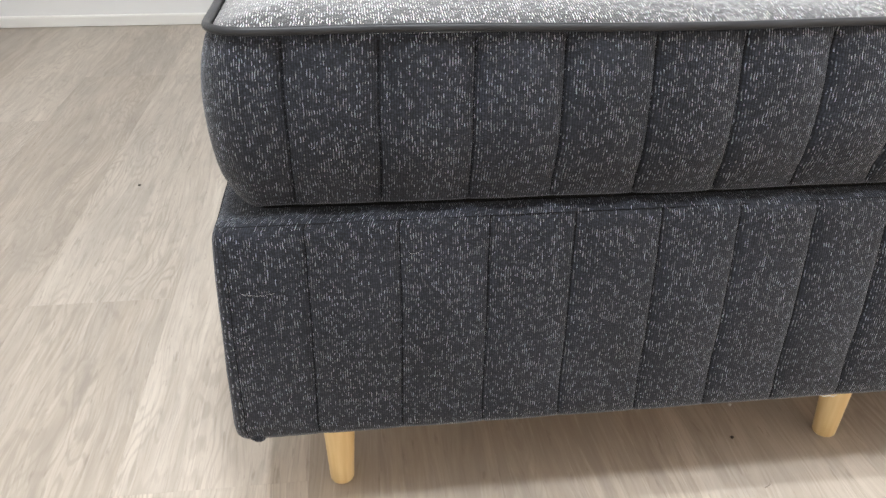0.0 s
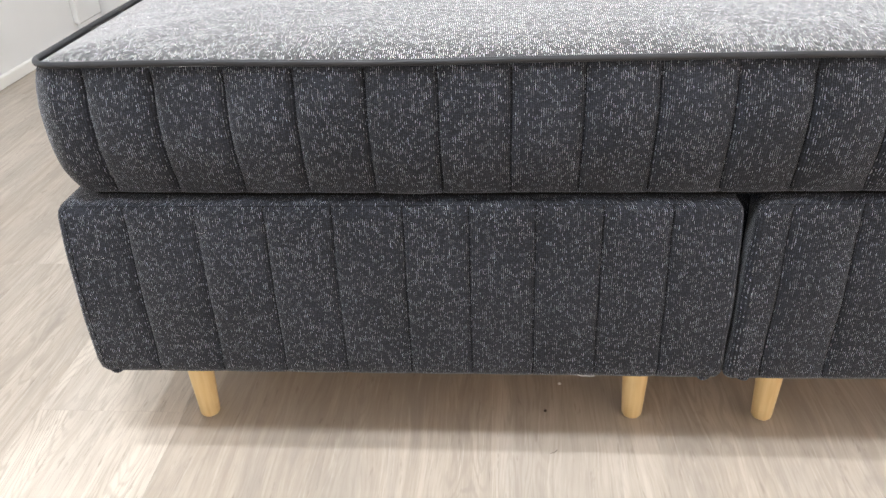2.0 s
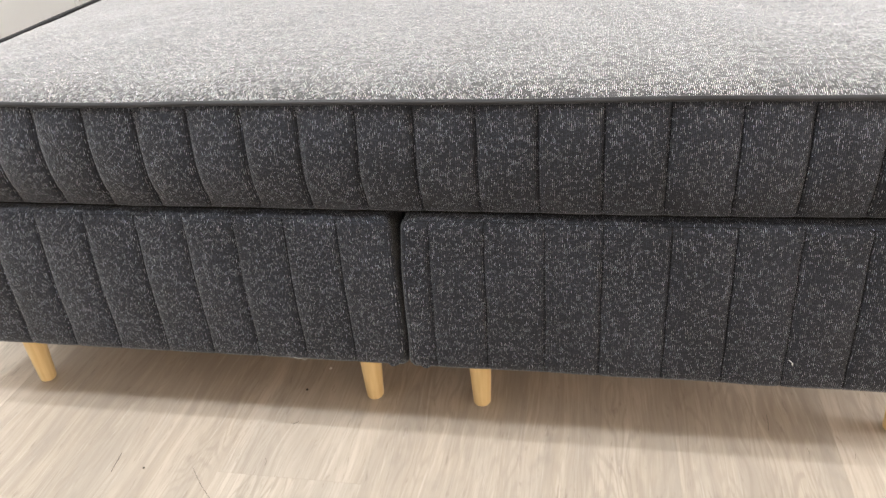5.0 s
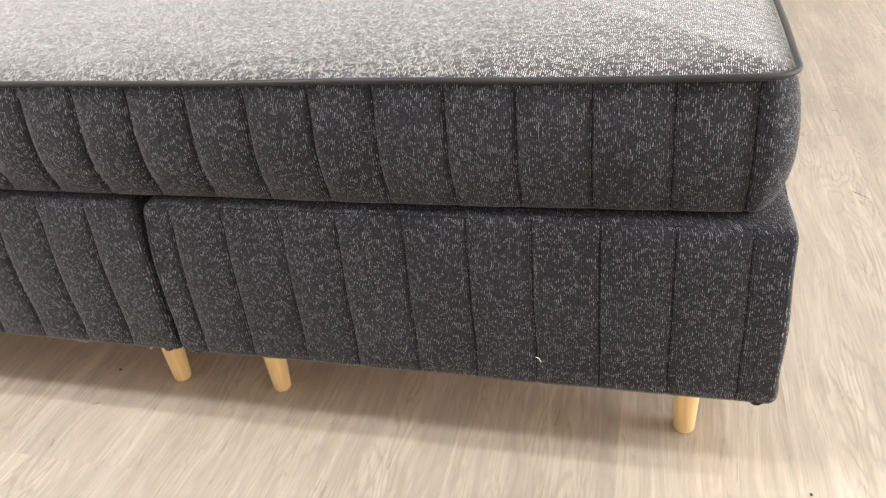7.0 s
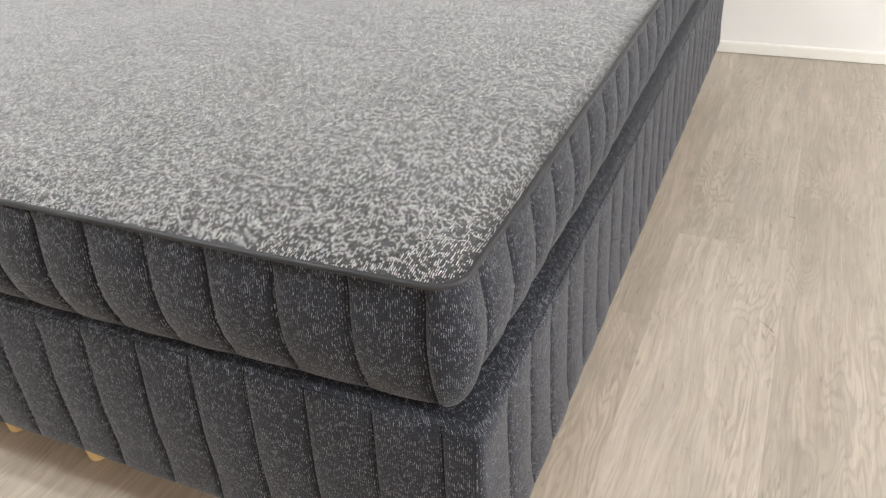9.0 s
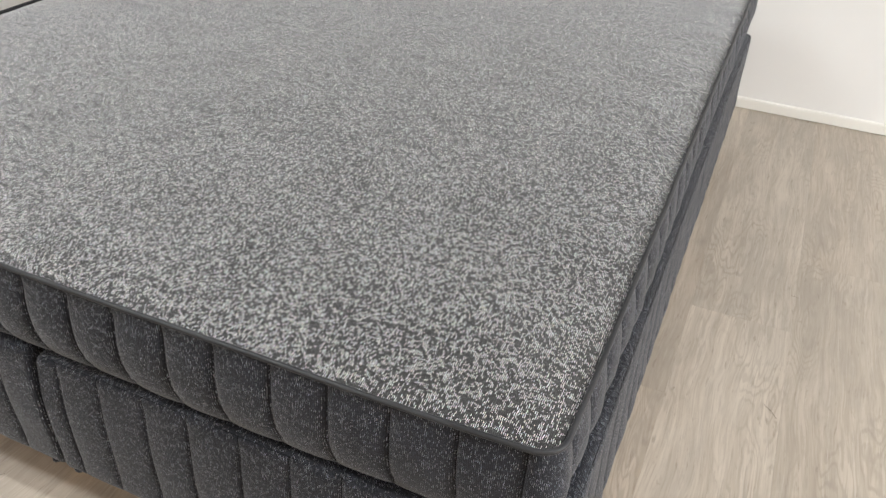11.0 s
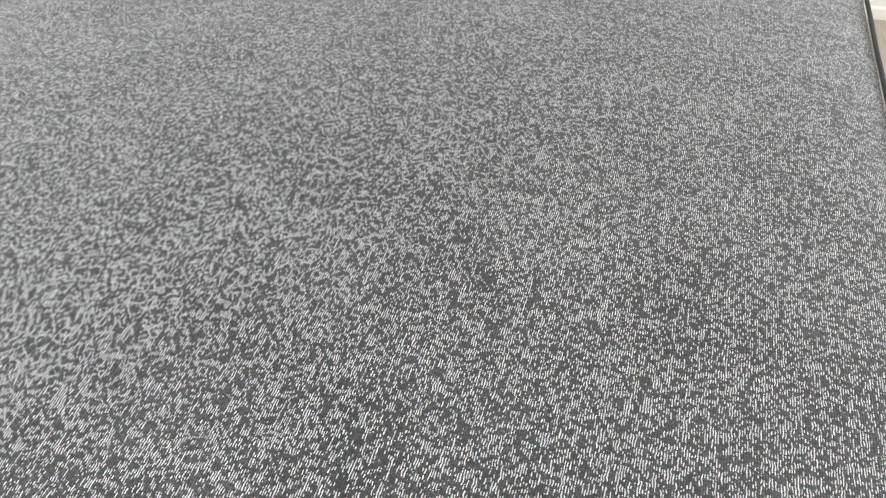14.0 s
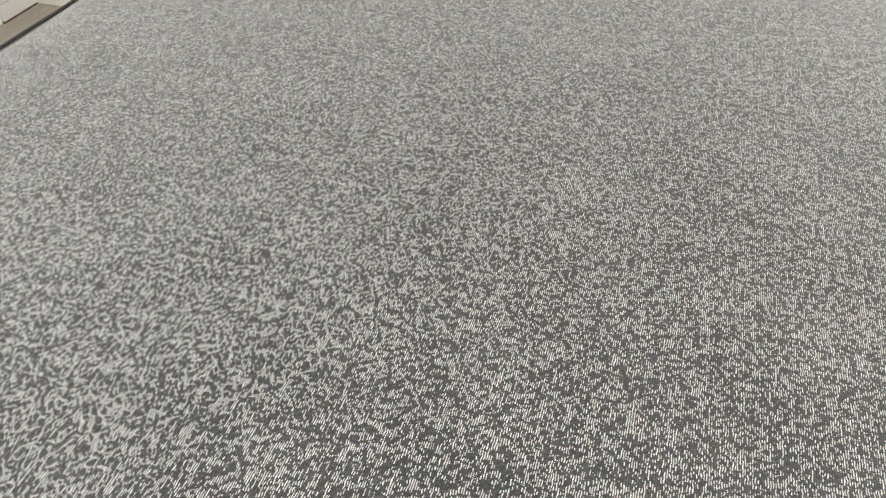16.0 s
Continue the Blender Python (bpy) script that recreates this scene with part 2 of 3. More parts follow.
# ---- mesh helpers ----
def mesh_of(name, verts, faces, material, uvs=None, smooth=True):
    me = bpy.data.meshes.new(name)
    me.from_pydata(verts, [], faces)
    if uvs is not None:
        layer = me.uv_layers.new(name="metres")
        layer.data.foreach_set("uv", [c for face in uvs for uv in face for c in uv])
    if smooth:
        me.polygons.foreach_set("use_smooth", [True] * len(me.polygons))
    me.materials.append(material)
    return me


def part(name, me, parent=None, label=""):
    ob = new(name, me)
    if parent is not None:
        ob.parent = parent
    return tagged(ob, label)


def from_bmesh(name, bm, material, smooth=False):
    me = bpy.data.meshes.new(name)
    bm.to_mesh(me)
    bm.free()
    if smooth:
        me.polygons.foreach_set("use_smooth", [True] * len(me.polygons))
    me.materials.append(material)
    return me


def box_mesh(name, lo, hi, material, bevel=0.0):
    bm = bmesh.new()
    bmesh.ops.create_cube(bm, size=1.0)
    for v in bm.verts:
        v.co = Vector([lo[i] if v.co[i] < 0 else hi[i] for i in range(3)])
    if bevel:
        bmesh.ops.bevel(bm, geom=bm.edges[:], offset=bevel, segments=2, affect="EDGES", profile=0.5)
    return from_bmesh(name, bm, material)


def tube_mesh(name, points, radius, material, closed=False, sides=8):
    """A round cord along points."""
    pts = [Vector(p) for p in points]
    count = len(pts)
    verts, faces = [], []
    for i, p in enumerate(pts):
        a = pts[(i - 1) % count] if closed or i > 0 else p
        b = pts[(i + 1) % count] if closed or i < count - 1 else p
        way = (b - a).normalized()
        side = way.cross(Vector((0, 0, 1)))
        side = side.normalized() if side.length > 1e-5 else Vector((1, 0, 0))
        up = side.cross(way)
        for k in range(sides):
            w = 2 * math.pi * k / sides
            verts.append(p + radius * (math.cos(w) * side + math.sin(w) * up))
    for i in range(count if closed else count - 1):
        j = (i + 1) % count
        for k in range(sides):
            m = (k + 1) % sides
            faces.append((i * sides + k, j * sides + k, j * sides + m, i * sides + m))
    if not closed:
        faces.append(tuple(range(sides)))
        faces.append(tuple((count - 1) * sides + k for k in reversed(range(sides))))
    return mesh_of(name, verts, faces, material)


class Outline:
    """A rectangle with round corners, sampled densely at its seams; rings of it share their samples."""

    def __init__(self, x0, x1, y0, y1, radius, seams, arc=8, bow=0.0, flat_seams=None):
        self.rect, self.radius, self.bow = (x0, x1, y0, y1), radius, bow
        self.samples = []           # (kind, side, fraction or angle, distance along, distance to a seam, stitched or not)
        lengths = (x1 - x0 - 2 * radius, y1 - y0 - 2 * radius) * 2
        run = 0.0
        for side in range(4):
            length = lengths[side]
            marks = sorted(s - radius for s in seams[side] if radius + 0.004 < s < length + radius - 0.004)
            spots = {0.0, length}
            edges = [0.0] + marks + [length]
            for a, b in zip(edges, edges[1:]):
                for k in range(1, 6):
                    spots.add(a + (b - a) * k / 6)
            for s in marks:
                for d in (-0.009, -0.0045, -0.002, 0.0, 0.002, 0.0045, 0.009):
                    if 0 < s + d < length:
                        spots.add(s + d)
            # seams that are sewn without a crease
            flat = {d - radius for d in (flat_seams or {}).get(side, ())}
            spots = sorted(spots | flat)
            for s in spots:
                near = min([abs(s - m) for m in marks] or [1.0])
                self.samples.append(("side", side, s / length, run + s, near, near < 1e-6 or s in flat))
            run += length
            for k in range(1, arc):
                self.samples.append(("arc", side, k / arc, run + radius * math.pi / 2 * k / arc, 1.0, False))
            run += radius * math.pi / 2
        self.length = run

    def ring(self, inset, radius=None):
        """Places and outward directions of all the samples, moved inwards by inset."""
        x0, x1, y0, y1 = self.rect
        x0, x1, y0, y1 = x0 + inset, x1 - inset, y0 + inset, y1 - inset
        r = max(self.radius - inset, 0.0008) if radius is None else radius
        corners = ((x0, y0), (x1, y0), (x1, y1), (x0, y1))
        along = ((1, 0), (0, 1), (-1, 0), (0, -1))
        made = []
        for kind, side, f, _, _, _ in self.samples:
            a, b, d = corners[side], corners[(side + 1) % 4], along[side]
            out = (d[1], -d[0])
            if kind == "side":
                p = [a[i] + d[i] * r + (b[i] - a[i] - 2 * d[i] * r) * f for i in (0, 1)]
                made.append((p[0], p[1], out[0], out[1]))
            else:
                w = f * math.pi / 2
                n = (math.cos(w) * out[0] + math.sin(w) * d[0], math.cos(w) * out[1] + math.sin(w) * d[1])
                c = [b[i] - d[i] * r - out[i] * r for i in (0, 1)]
                made.append((c[0] + n[0] * r, c[1] + n[1] * r, n[0], n[1]))
        if self.bow:
            # the front edge swells forward in its middle
            mid, half = (x0 + x1) / 2, (x1 - x0) / 2
            made = [(x, y + self.bow * abs((x - mid) / half) ** 4 * max(0.0, 1 - (y - y0) / 0.3), nx, ny) for x, y, nx, ny in made]
        return made


def band_mesh(name, outline, levels, puff, wobble, material, seed, belly=0.0):
    """Upholstered sides and their stitching: levels are (height, inset, corner radius or None); puff: how far the cloth swells between seams; belly: how far the front stands out at half its height."""
    count = len(outline.samples)
    verts, faces, uvs = [], [], []
    top, low = levels[-1][0], levels[0][0]
    arc = [low]
    for p, q in zip(levels, levels[1:]):
        arc.append(arc[-1] + math.hypot(q[0] - p[0], q[1] - p[1]))
    for z, inset, radius in levels:
        h = (z - low) / (top - low)
        swell = puff * min(1.0, 7 * h * (1 - h) + 0.12)
        for (x, y, nx, ny), (_, _, _, run, near, _) in zip(outline.ring(inset, radius), outline.samples):
            groove = 0.65 * (1 - math.exp(-near / 0.014)) + 0.35 * (1 - math.exp(-near / 0.0022))
            soft = noise.noise(Vector((run * 9.0, z * 14.0, seed))) * wobble
            lean = noise.noise(Vector((run * 2.1, z * 3.0, seed + 7))) * wobble
            d = swell * (groove - 1) + soft * groove + lean + belly * 4 * h * (1 - h) * max(0.0, -ny) ** 2
            slip = 0.0016 * noise.noise(Vector((run * 4.0, z * 17.0, seed + 3))) if near < 0.5 else 0.0
            verts.append((x + nx * d - ny * slip, y + ny * d + nx * slip, z))
    for k in range(len(levels) - 1):
        for i in range(count):
            j = (i + 1) % count
            faces.append((k * count + i, k * count + j, (k + 1) * count + j, (k + 1) * count + i))
            u0 = outline.samples[i][3]
            u1 = outline.samples[j][3] if j else outline.length
            a, b = arc[k], arc[k + 1]
            uvs.append(((u0, a), (u1, a), (u1, b), (u0, b)))
    # stitches that lie in the seams
    sv, sf = [], []
    ring = outline.ring(0.0)
    for i, sample in enumerate(outline.samples):
        if not sample[5]:
            continue
        nx, ny = ring[i][2:]
        line = [Vector(verts[k * count + i]) for k in range(len(levels))]
        z = low + 0.006
        while z < top - 0.008:
            ends = []
            for zz in (z, z + 0.0042):
                k = max(m for m in range(len(levels) - 1) if levels[m][0] <= zz)
                a, b = line[k], line[k + 1]
                ends.append(a.lerp(b, (zz - a.z) / max(b.z - a.z, 1e-6)))
            side, out = Vector((-ny, nx, 0)) * (0.0007 if sample[4] < 1e-6 else 0.0004), Vector((nx, ny, 0))
            q = len(sv)
            for p in ends:
                sv += [p - side + out * 0.0002, p + side + out * 0.0002, p + side * 0.4 + out * 0.0011, p - side * 0.4 + out * 0.0011]
            sf += [(q, q + 1, q + 5, q + 4), (q + 1, q + 2, q + 6, q + 5), (q + 2, q + 3, q + 7, q + 6), (q + 3, q, q + 4, q + 7), (q + 3, q + 2, q + 1, q), (q + 4, q + 5, q + 6, q + 7)]
            z += 0.0056
    return mesh_of(name, verts, faces, material, uvs), mesh_of("stitching", sv, sf, STITCH, smooth=False)


def cover_mesh(name, outline, insets, height, material):
    """A sheet over an outline, ring by ring to its middle; height(inset, x, y)."""
    count = len(outline.samples)
    verts, faces, uvs = [], [], []
    for inset in insets:
        for x, y, _, _ in outline.ring(inset):
            verts.append((x, y, height(inset, x, y)))
    for k in range(len(insets) - 1):
        for i in range(count):
            j = (i + 1) % count
            quad = (k * count + i, k * count + j, (k + 1) * count + j, (k + 1) * count + i)
            faces.append(quad)
            uvs.append([verts[q][:2] for q in quad])
    last = (len(insets) - 1) * count
    lid = tuple(range(last, last + count))
    faces.append(lid)
    uvs.append([verts[q][:2] for q in lid])
    return mesh_of(name, verts, faces, material, uvs)


# ---- the room ----
LEFT, RIGHT, BACK, FRONT = -1.09, 5.60, 2.31, -6.40


def structure(name, me, label, category):
    return tagged(part(name, me), label, category, kind="structure")


structure("wall_left", box_mesh("wall_left", (LEFT - 0.12, FRONT, -0.02), (LEFT, BACK, CEILING), PAINT), "smooth off-white painted plaster wall", "wall")
structure("wall_back", box_mesh("wall_back", (LEFT - 0.12, BACK, -0.02), (RIGHT + 0.12, BACK + 0.12, CEILING), PAINT), "smooth off-white painted wall behind the bed", "wall")


def wall_with_opening(name, y0, y1, z0, z1):
    """The right-hand wall, with an opening from y0 to y1 and z0 to z1."""
    bm = bmesh.new()
    for lo, hi in (((FRONT, -0.02), (y0, CEILING)), ((y1, -0.02), (BACK, CEILING)), ((y0, -0.02), (y1, z0)), ((y0, z1), (y1, CEILING))):
        bmesh.ops.create_cube(bm, size=1.0, matrix=Matrix.Translation((RIGHT + 0.06, (lo[0] + hi[0]) / 2, (lo[1] + hi[1]) / 2)) @ Matrix.Diagonal((0.12, hi[0] - lo[0], hi[1] - lo[1], 1)))
    return from_bmesh(name, bm, PAINT)


# the opening is made up, as a place for the added fill lamp
structure("wall_right", wall_with_opening("wall_right", -1.02, 1.62, 0.06, 1.98), "plain off-white painted wall with an added unseen opening", "wall")
structure("wall_front", box_mesh("wall_front", (LEFT - 0.12, FRONT - 0.12, -0.02), (RIGHT + 0.12, FRONT, CEILING), PAINT), "plain off-white painted wall", "wall")
structure("ceiling", box_mesh("ceiling", (LEFT - 0.12, FRONT - 0.12, CEILING), (RIGHT + 0.12, BACK + 0.12, CEILING + 0.1), CEILING_PAINT), "plain white ceiling", "ceiling")


def skirting(name, a, b, side):
    """A low board with a rounded top along a wall from a to b; side: the way into the room."""
    a, b, n = Vector(a), Vector(b), Vector(side)
    profile = ((0.0, 0.002), (0.011, 0.002), (0.011, 0.033), (0.0095, 0.037), (0.006, 0.039), (0.0, 0.039))
    verts = [p + n * d + Vector((0, 0, z)) for p in (a, b) for d, z in profile]
    k = len(profile)
    faces = [(i, (i + 1) % k, k + (i + 1) % k, k + i) for i in range(k)] + [tuple(range(k))[::-1], tuple(range(k, 2 * k))]
    me = mesh_of(name, verts, faces, GLOSS, smooth=False)
    bm = bmesh.new()
    bm.from_mesh(me)
    bmesh.ops.recalc_face_normals(bm, faces=bm.faces[:])
    bm.to_mesh(me)
    bm.free()
    return structure(name, me, "low cream-white painted skirting board at the floor", "baseboard")


skirting("baseboard_back", (LEFT + 0.002, BACK, 0), (RIGHT, BACK, 0), (0, -1, 0))
skirting("baseboard_left", (LEFT, FRONT, 0), (LEFT, BACK - 0.19, 0), (1, 0, 0))


# ---- bed bases ----
BASE_LOW, BASE_TOP, BASE_BACK = 0.140, 0.381, 1.955
SEAM = 0.0795


def leg_mesh():
    ring = ((0.0, 0.0105), (0.0012, 0.0128), (0.004, 0.0142), (0.05, 0.0165), (0.10, 0.0188), (BASE_LOW + 0.006, 0.0206))
    sides = 24
    verts = [(r * math.cos(2 * math.pi * k / sides), r * math.sin(2 * math.pi * k / sides), z) for z, r in ring for k in range(sides)]
    faces = [(i * sides + k, i * sides + (k + 1) % sides, (i + 1) * sides + (k + 1) % sides, (i + 1) * sides + k) for i in range(len(ring) - 1) for k in range(sides)]
    faces += [tuple(reversed(range(sides))), tuple((len(ring) - 1) * sides + k for k in range(sides))]
    return mesh_of("leg", verts, faces, BIRCH)


LEG = leg_mesh()


def fold_mesh(x, y, z, side):
    """The tucked cloth at a lower corner: a small pleat that hangs a little below the edge."""
    rings = ((0.005, 0.0090, 0.0044), (0.0015, 0.0090, 0.0048), (-0.0010, 0.0068, 0.0040), (-0.0024, 0.0036, 0.0026), (-0.0030, 0.0010, 0.0008))
    count = 10
    verts, faces, uvs = [], [], []
    for dz, rx, ry in rings:
        for k in range(count):
            w = 2 * math.pi * k / count
            ripple = 1 + 0.12 * math.sin(3 * w + 90 * dz)
            verts.append((x + side * (rx * ripple * math.cos(w) - 0.30 * dz), y + ry * ripple * math.sin(w), z + dz))
    for i in range(len(rings) - 1):
        for k in range(count):
            m = (k + 1) % count
            quad = (i * count + k, i * count + m, (i + 1) * count + m, (i + 1) * count + k)
            faces.append(quad)
            uvs.append([(verts[q][0], verts[q][2]) for q in quad])
    low = tuple(range((len(rings) - 1) * count, len(rings) * count))
    faces.append(low)
    uvs.append([(verts[q][0], verts[q][1]) for q in low])
    return mesh_of("corner_fold", verts, faces, FABRIC, uvs)


def bed_base(x0, x1, seams, legs, seed, label, flat=None):
    base = tagged(new("bed_base"), label, "bed base", "bed bases under the mattress")
    back = [SEAM * k for k in range(1, 10)]
    flank = [0.085 + SEAM * k for k in range(24)]
    out = Outline(x0, x1, -0.001, BASE_BACK, 0.008, (seams, flank, back, flank), 6, flat_seams=flat)
    levels = [(BASE_LOW - 0.004, 0.000, 0.010), (BASE_LOW - 0.003, -0.004, 0.011), (BASE_LOW + 0.003, -0.0065, 0.012), (BASE_LOW + 0.016, -0.007, 0.011), (BASE_LOW + 0.035, -0.006, 0.011)]
    levels += [(z, -0.0045 + 0.02 * (z - 0.20), 0.009) for z in (0.20, 0.225, 0.25, 0.275, 0.30, 0.325, 0.345)]
    levels += [(0.360, -0.001, 0.008), (0.367, -0.0005, 0.007), (0.3725, 0.0010, 0.006), (0.3765, 0.0035, 0.006), (0.3795, 0.0070, 0.006), (BASE_TOP, 0.0115, 0.006), (BASE_TOP + 0.0004, 0.017, 0.006)]
    cover, stitches = band_mesh("side_cover", out, levels, 0.0085, 0.0020, FABRIC, seed, 0.0085)
    part("side_cover", cover, base)
    part("stitching", stitches, base)
    part("top_cover", cover_mesh("top_cover", out, (0.012, 0.020, 0.03, 0.10, 0.30), lambda d, x, y: BASE_TOP - 0.0005 if d < 0.013 else BASE_TOP + 0.0006, FABRIC), base)
    part("unseen_bottom", cover_mesh("unseen_bottom", out, (0.002, 0.10), lambda d, x, y: BASE_LOW - 0.0025, UNDERSIDE), base, "unseen bottom of the base, browned to warm the bounced light")
    welt = [(x, y, 0.3768) for x, y, _, _ in out.ring(0.0036, 0.006)]
    part("edge_seam", tube_mesh("edge_seam", welt, 0.0004, STITCH, True, 6), base)
    for x, side in ((x0, 1), (x1, -1)):
        part("corner_fold", fold_mesh(x + side * 0.017, -0.0045, BASE_LOW - 0.0035, side), base)
    for x in legs:
        for y in (0.079, BASE_BACK - 0.079):
            leg = part("leg", LEG, base, "tapered round pale birch leg")
            leg.location = (x, y - 0.011 if x < 0.1 and y < 1 else y, 0.0)
    return base


bed_base(-0.003, 0.792, [x + 0.003 for x in (0.078, 0.163, 0.2455, 0.3255, 0.4085, 0.485, 0.561, 0.637, 0.7145)], (0.092, 0.709), 1.0, "charcoal melange fabric bed base with vertical quilting on birch legs", {0: (0.0105,)})
bed_base(0.807, 1.603, [x - 0.807 for x in (0.8455, 0.921, 1.002, 1.077, 1.162, 1.241, 1.319, 1.397, 1.479, 1.559)], (0.891, 1.511), 5.0, "charcoal melange fabric bed base with vertical quilting on birch legs")


# ---- mattress ----
def mattress():
    thing = tagged(new("mattress"), "dark grey melange double mattress with black piping on two bases", "mattress")
    x0, x1, y0, y1 = 0.0035, 1.5935, -0.014, 1.950
    stitched = (0.071, 0.148, 0.227, 0.302, 0.379, 0.456, 0.533, 0.609, 0.685, 0.763, 0.839, 0.917, 0.994, 1.074, 1.150, 1.231, 1.308, 1.388, 1.471, 1.549)
    seams = [x - x0 for x in stitched]
    flank = [0.072 + 0.0778 * k for k in range(25)]
    out = Outline(x0, x1, y0, y1, 0.040, (seams, flank, seams, flank), 10, bow=0.009)
    low, top = 0.3915, 0.545
    levels = []
    for k in range(17):
        h = k / 16
        levels.append((low + (top - low) * h, 0.012 - 0.014 * (1 - abs(2 * h - 1) ** 2.1) ** 0.8 + 0.005 * max(0, 0.2 - h) / 0.2 + 0.004 * max(0, 0.4 - h) / 0.4, None))
    # the border turns under at its foot
    levels = [(low - 0.0034, 0.032, None), (low - 0.0026, 0.024, None)] + levels
    border, stitches = band_mesh("side_border", out, levels, 0.0125, 0.0028, FABRIC, 11.0)
    part("side_border", border, thing)
    part("stitching", stitches, thing)

    def crown(d, x, y):
        e = max(0.0, d - 0.012)
        rise = 0.007 * (1 - math.exp(-e / 0.02)) + 0.0135 * (1 - math.exp(-e / 0.12))
        lump = 0.0016 * noise.noise(Vector((x * 7, y * 7, 3))) + 0.0009 * noise.noise(Vector((x * 23, y * 23, 8)))
        return 0.5435 + rise + lump * min(1, d / 0.03)
    insets = (0.012, 0.016, 0.022, 0.03, 0.042, 0.06, 0.085, 0.12, 0.17, 0.23, 0.30, 0.38, 0.47, 0.57, 0.68, 0.78)
    part("top_panel", cover_mesh("top_panel", out, insets, crown, LIT_FABRIC), thing, "flecked knit top panel, its grey lightened for the light above")
    part("bottom_panel", cover_mesh("bottom_panel", out, (0.030, 0.0315, 0.033, 0.036, 0.09), lambda d, x, y: max(0.3822, 0.3890 - max(0.0, d - 0.030) * 2.4), GAP_SHADE), thing)

    def cord(inset, z, seed):
        pts = []
        for (x, y, nx, ny), (_, _, _, run, _, _) in zip(out.ring(inset), out.samples):
            w = 0.0018 * noise.noise(Vector((run * 6, seed, 0)))
            pts.append((x + nx * w, y + ny * w, z + 0.0026 * noise.noise(Vector((run * 4, seed, 4)))))
        return pts
    part("piping", tube_mesh("piping", cord(0.0085, 0.5472, 1.0), 0.0036, PIPING, True, 10), thing, "smooth black piping cord")
    return thing


mattress()


# ---- casing in the corner, lint ----
def pipe_casing():
    thing = tagged(new("pipe_casing"), "white painted boxed-in pipe casing in the room corner", "casing")
    y0, y1 = BACK - 0.19, BACK - 0.012
    part("plinth", box_mesh("plinth", (LEFT, y0 + 0.004, 0.007), (LEFT + 0.017, y1, 0.064), PAINT, 0.002), thing)
    # dark strip stands in for the shade in the gap under the plinth
    part("shade_strip", box_mesh("shade_strip", (LEFT, y0 + 0.006, 0.0), (LEFT + 0.014, y1, 0.007), DARK), thing, "dark strip for the shade under the casing")
    part("panel", box_mesh("panel", (LEFT, y0 - 0.012, 0.066), (LEFT + 0.020, y1, CEILING - 0.002), PAINT, 0.003), thing)
    part("joint", box_mesh("joint", (LEFT, y0 + 0.002, 0.0635), (LEFT + 0.0165, y1, 0.0665), JOINT), thing, "grey open joint")
    for y, z in ((y0 + 0.105, 0.137), (y0 + 0.125, 0.150)):
        part("screw_hole", box_mesh("screw_hole", (LEFT + 0.0195, y, z - 0.006), (LEFT + 0.0206, y + 0.006, z + 0.006), DARK, 0.0004), thing, "small dark spot on the casing panel")
    return thing


pipe_casing()


def fibre(name, points, radius, material, label, category):
    return tagged(part(name, tube_mesh(name, points, radius, material, sides=5)), label, category)


def curl(x, y, z, size, turn, flat, bend=0.6, steps=9):
    """A bent fibre lying on the floor (flat) or hanging on a front face."""
    pts = []
    for k in range(steps):
        s = k / (steps - 1) - 0.5
        a, b = s * size, bend * size * (s * s - 0.1)
        p, q = a * math.cos(turn) - b * math.sin(turn), a * math.sin(turn) + b * math.cos(turn)
        pts.append((x + p, y + q, z) if flat else (x + p, y, z + q))
    return pts


fibre("lint_thread", curl(0.032, -0.0110, 0.314, 0.030, -0.05, False, 0.35), 0.0001, LINT, "short curled white lint thread on the fabric", "lint")
fibre("lint_thread", curl(0.175, -0.0150, 0.352, 0.012, 0.2, False, 0.8), 0.00012, LINT, "short curled white lint thread on the fabric", "lint")
fibre("lint_thread", curl(1.325, -0.0165, 0.187, 0.010, 2.2, False), 0.0006, LINT, "tiny white lint fleck on the fabric", "lint")
fibre("hair", curl(1.861, 0.781, 0.0006, 0.040, 2.3, True, 0.25), 0.0003, HAIR, "dark curled hair lying on the floor", "hair")
fibre("hair", curl(1.879, 1.211, 0.0006, 0.016, 2.9, True, 0.2), 0.0003, HAIR, "dark curled hair lying on the floor", "hair")
fibre("hair", curl(1.666, 0.761, 0.0006, 0.010, 1.4, True, 0.2), 0.0004, HAIR, "dark fibre lying on the floor", "hair")
fibre("hair", curl(0.494, -0.144, 0.0006, 0.080, -0.80, True, 0.10), 0.0003, HAIR, "long dark hair lying on the floor", "hair")
fibre("hair", curl(0.594, -0.002, 0.0006, 0.012, 0.6, True, 0.5), 0.0003, HAIR, "dark short hair-thin mark on the floor", "hair")
# this one stands in for a grain mark, the next two for dark marks
fibre("hair", curl(1.334, 0.074, 0.0006, 0.035, 1.5, True, 0.08), 0.0003, HAIR, "dark narrow grain mark in the floor under the bed", "hair")
fibre("hair", curl(1.381, 0.019, 0.0006, 0.012, 1.7, True, 0.1), 0.0002, HAIR, "dark short hair-thin mark on the floor", "hair")
fibre("hair", curl(1.444, 0.014, 0.0006, 0.010, 1.4, True, 0.1), 0.0002, HAIR, "dark short hair-thin mark on the floor", "hair")
fibre("hair", curl(0.577, -0.090, 0.0006, 0.014, 1.9, True, 0.5), 0.0003, HAIR, "dark short hair-thin mark on the floor", "hair")
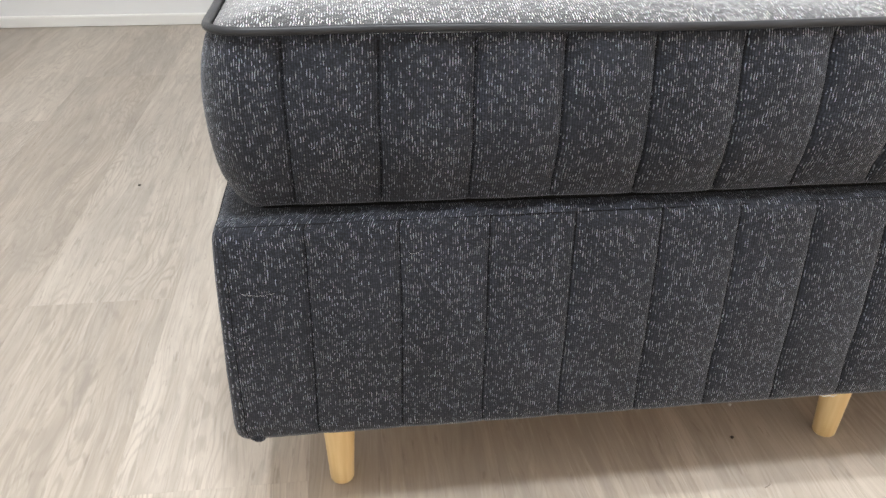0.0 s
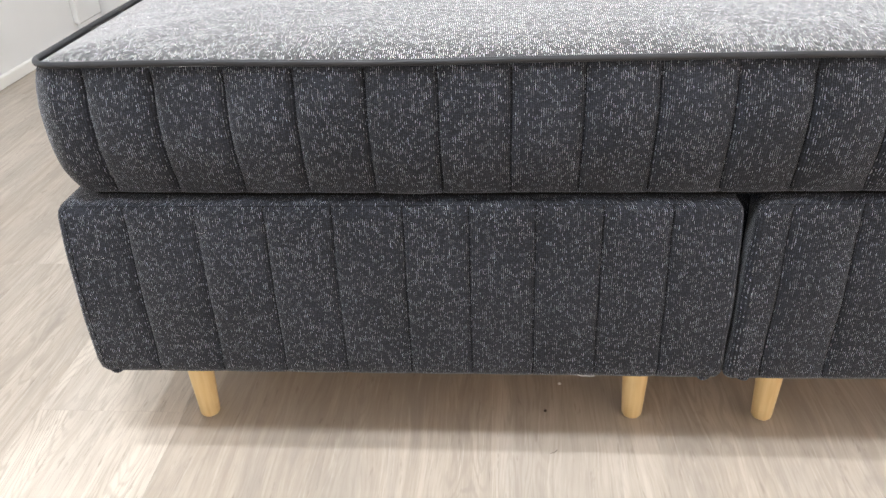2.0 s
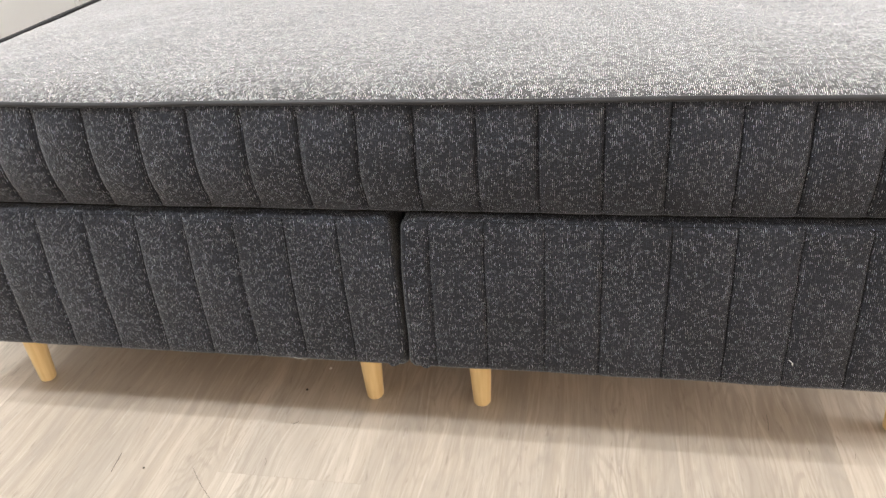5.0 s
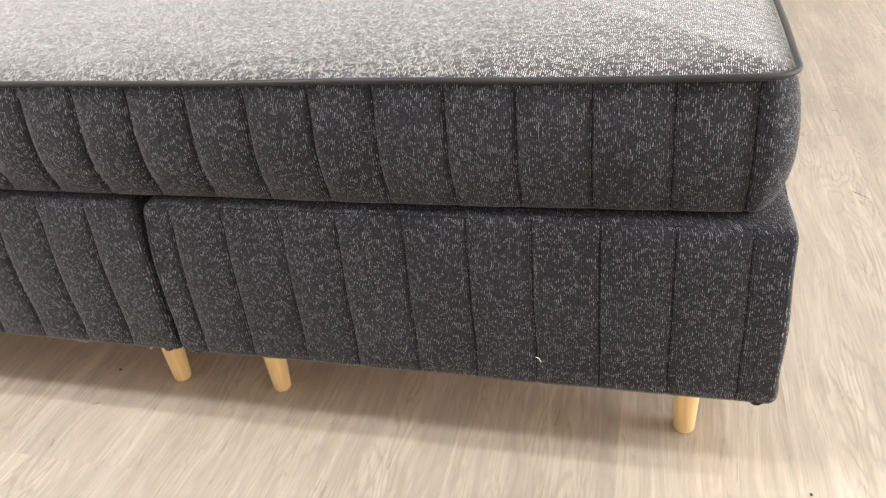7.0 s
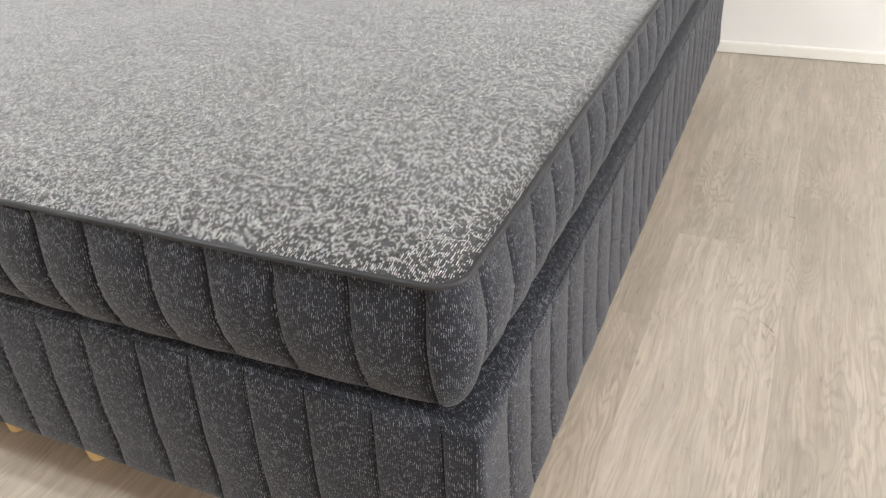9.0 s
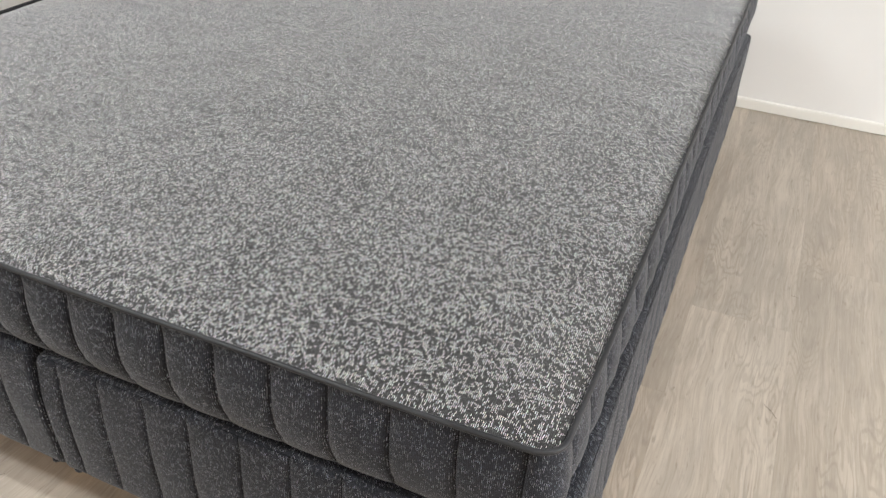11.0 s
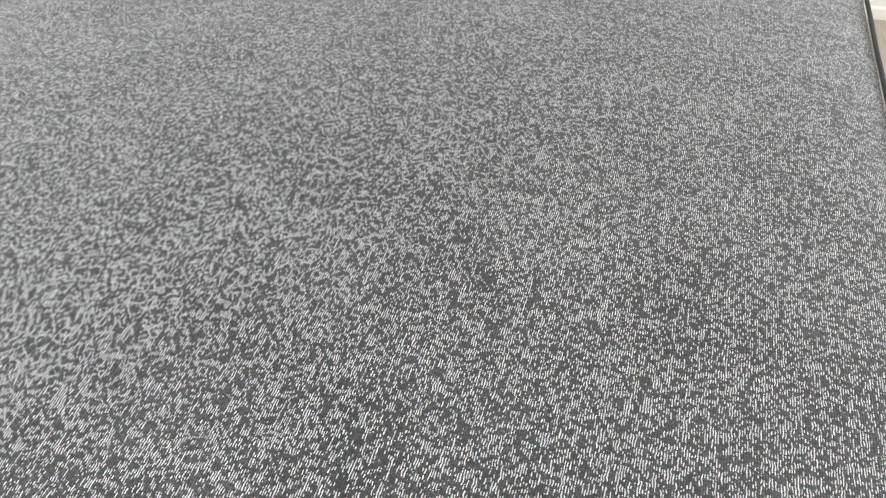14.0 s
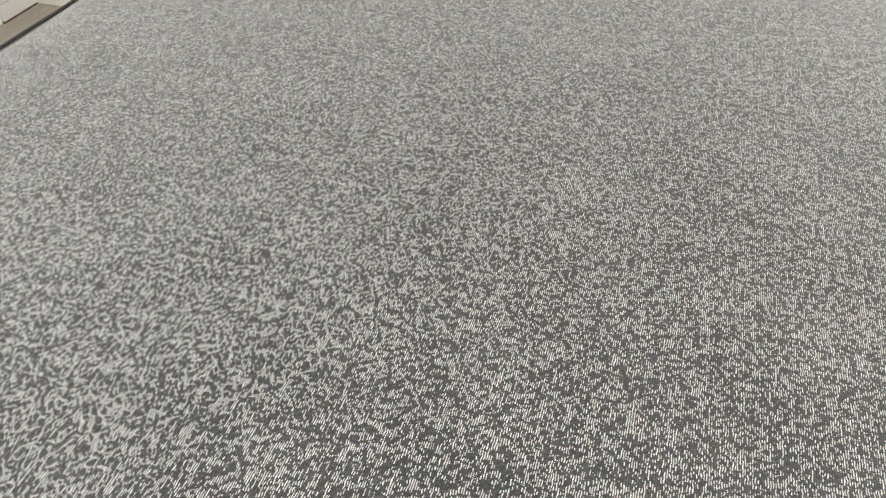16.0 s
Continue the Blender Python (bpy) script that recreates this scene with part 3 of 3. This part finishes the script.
fibre("lint_thread", [(0.619, -0.0080, 0.1415), (0.624, -0.0085, 0.1395), (0.630, -0.0082, 0.1400), (0.635, -0.0085, 0.1385), (0.639, -0.0080, 0.1400)], 0.0004, LINT, "white lint thread at the lower edge of the base", "lint")


def crumb(x, y, size, material, label, seed):
    """A small uneven bit of dirt on the floor."""
    bm = bmesh.new()
    bmesh.ops.create_icosphere(bm, subdivisions=2, radius=size)
    for v in bm.verts:
        v.co *= 1 + 0.5 * noise.noise(v.co / size * 1.3 + Vector((seed, 0, 0)))
        v.co.z *= 0.6
    low = min(v.co.z for v in bm.verts)
    bmesh.ops.translate(bm, verts=bm.verts[:], vec=(x, y, -low))
    return tagged(part("crumb", from_bmesh("crumb", bm, material, True)), label, "crumb")


crumb(0.586, 0.080, 0.0022, HAIR, "tiny dark crumb on the floor under the bed", 1.0)
crumb(0.610, 0.140, 0.0024, LINT, "tiny pale crumb on the floor under the bed", 4.0)
crumb(1.665, -0.017, 0.0020, HAIR, "tiny dark crumb on the bare floor", 9.0)
crumb(0.389, -0.124, 0.0018, HAIR, "tiny dark crumb on the bare floor", 11.0)
crumb(-0.321, 0.931, 0.0030, HAIR, "dark crumb lying on the bare floor", 7.0)


# ---- floor boards ----
structure("floor", box_mesh("floor", (LEFT, FRONT, -0.06), (RIGHT, BACK, -0.006), SCREED), "greyed oak vinyl plank floor", "floor")
FLOOR = bpy.data.objects["floor"]
BOARD_W, BOARD_L = 0.2285, 1.22
KNOWN_JOINTS = {3: 0.487, 4: 0.066, 6: -0.55, 7: -0.118, 11: 1.96, 12: 1.065, 13: 1.37}


def board_mesh(length, width):
    g, e = 0.00001, 0.00012
    x, y = width / 2 - g, length / 2 - g
    verts = [(-x, -y, -0.006), (x, -y, -0.006), (x, y, -0.006), (-x, y, -0.006),
             (-x, -y, -0.0003), (x, -y, -0.0003), (x, y, -0.0003), (-x, y, -0.0003),
             (-x + e, -y + e, 0), (x - e, -y + e, 0), (x - e, y - e, 0), (-x + e, y - e, 0)]
    faces = [(8, 9, 10, 11)] + [(i, (i + 1) % 4, 4 + (i + 1) % 4, 4 + i) for i in range(4)] + [(4 + i, 4 + (i + 1) % 4, 8 + (i + 1) % 4, 8 + i) for i in range(4)]
    return mesh_of("plank", verts, faces, OAK, smooth=False)


def lay_boards():
    shared = {}
    rng = random.Random(4)
    column = 0
    x = -0.405 - 3 * BOARD_W
    while x < 3.9:
        width = BOARD_W
        start = KNOWN_JOINTS.get(column, rng.uniform(0, BOARD_L))
        y = start - BOARD_L * math.ceil((start + 2.2) / BOARD_L)
        while y < BACK - 0.01:
            a, b = max(y, -2.2), min(y + BOARD_L, BACK)
            if b - a > 0.01:
                key = (round(b - a, 3), round(width, 3))
                if key not in shared:
                    shared[key] = board_mesh(b - a, width)
                board = part("plank", shared[key], FLOOR)
                board.location = (x + width / 2, (a + b) / 2, 0.0)
            y += BOARD_L
        x += BOARD_W
        column += 1


lay_boards()
for lo, hi in (((3.9355, -2.2, -0.006), (RIGHT, BACK, 0.0)), ((LEFT, FRONT, -0.006), (RIGHT, -2.2, 0.0))):
    part("plank_field", box_mesh("plank_field", lo, hi, OAK), FLOOR)
# a dark knot line in one board
part("grain_mark", tube_mesh("grain_mark", [(0.335, -0.096, -0.0002), (0.337, -0.110, 0.0001), (0.338, -0.124, 0.0001), (0.340, -0.137, -0.0002)], 0.0006, HAIR, sides=6), FLOOR, "dark narrow mark along the grain")
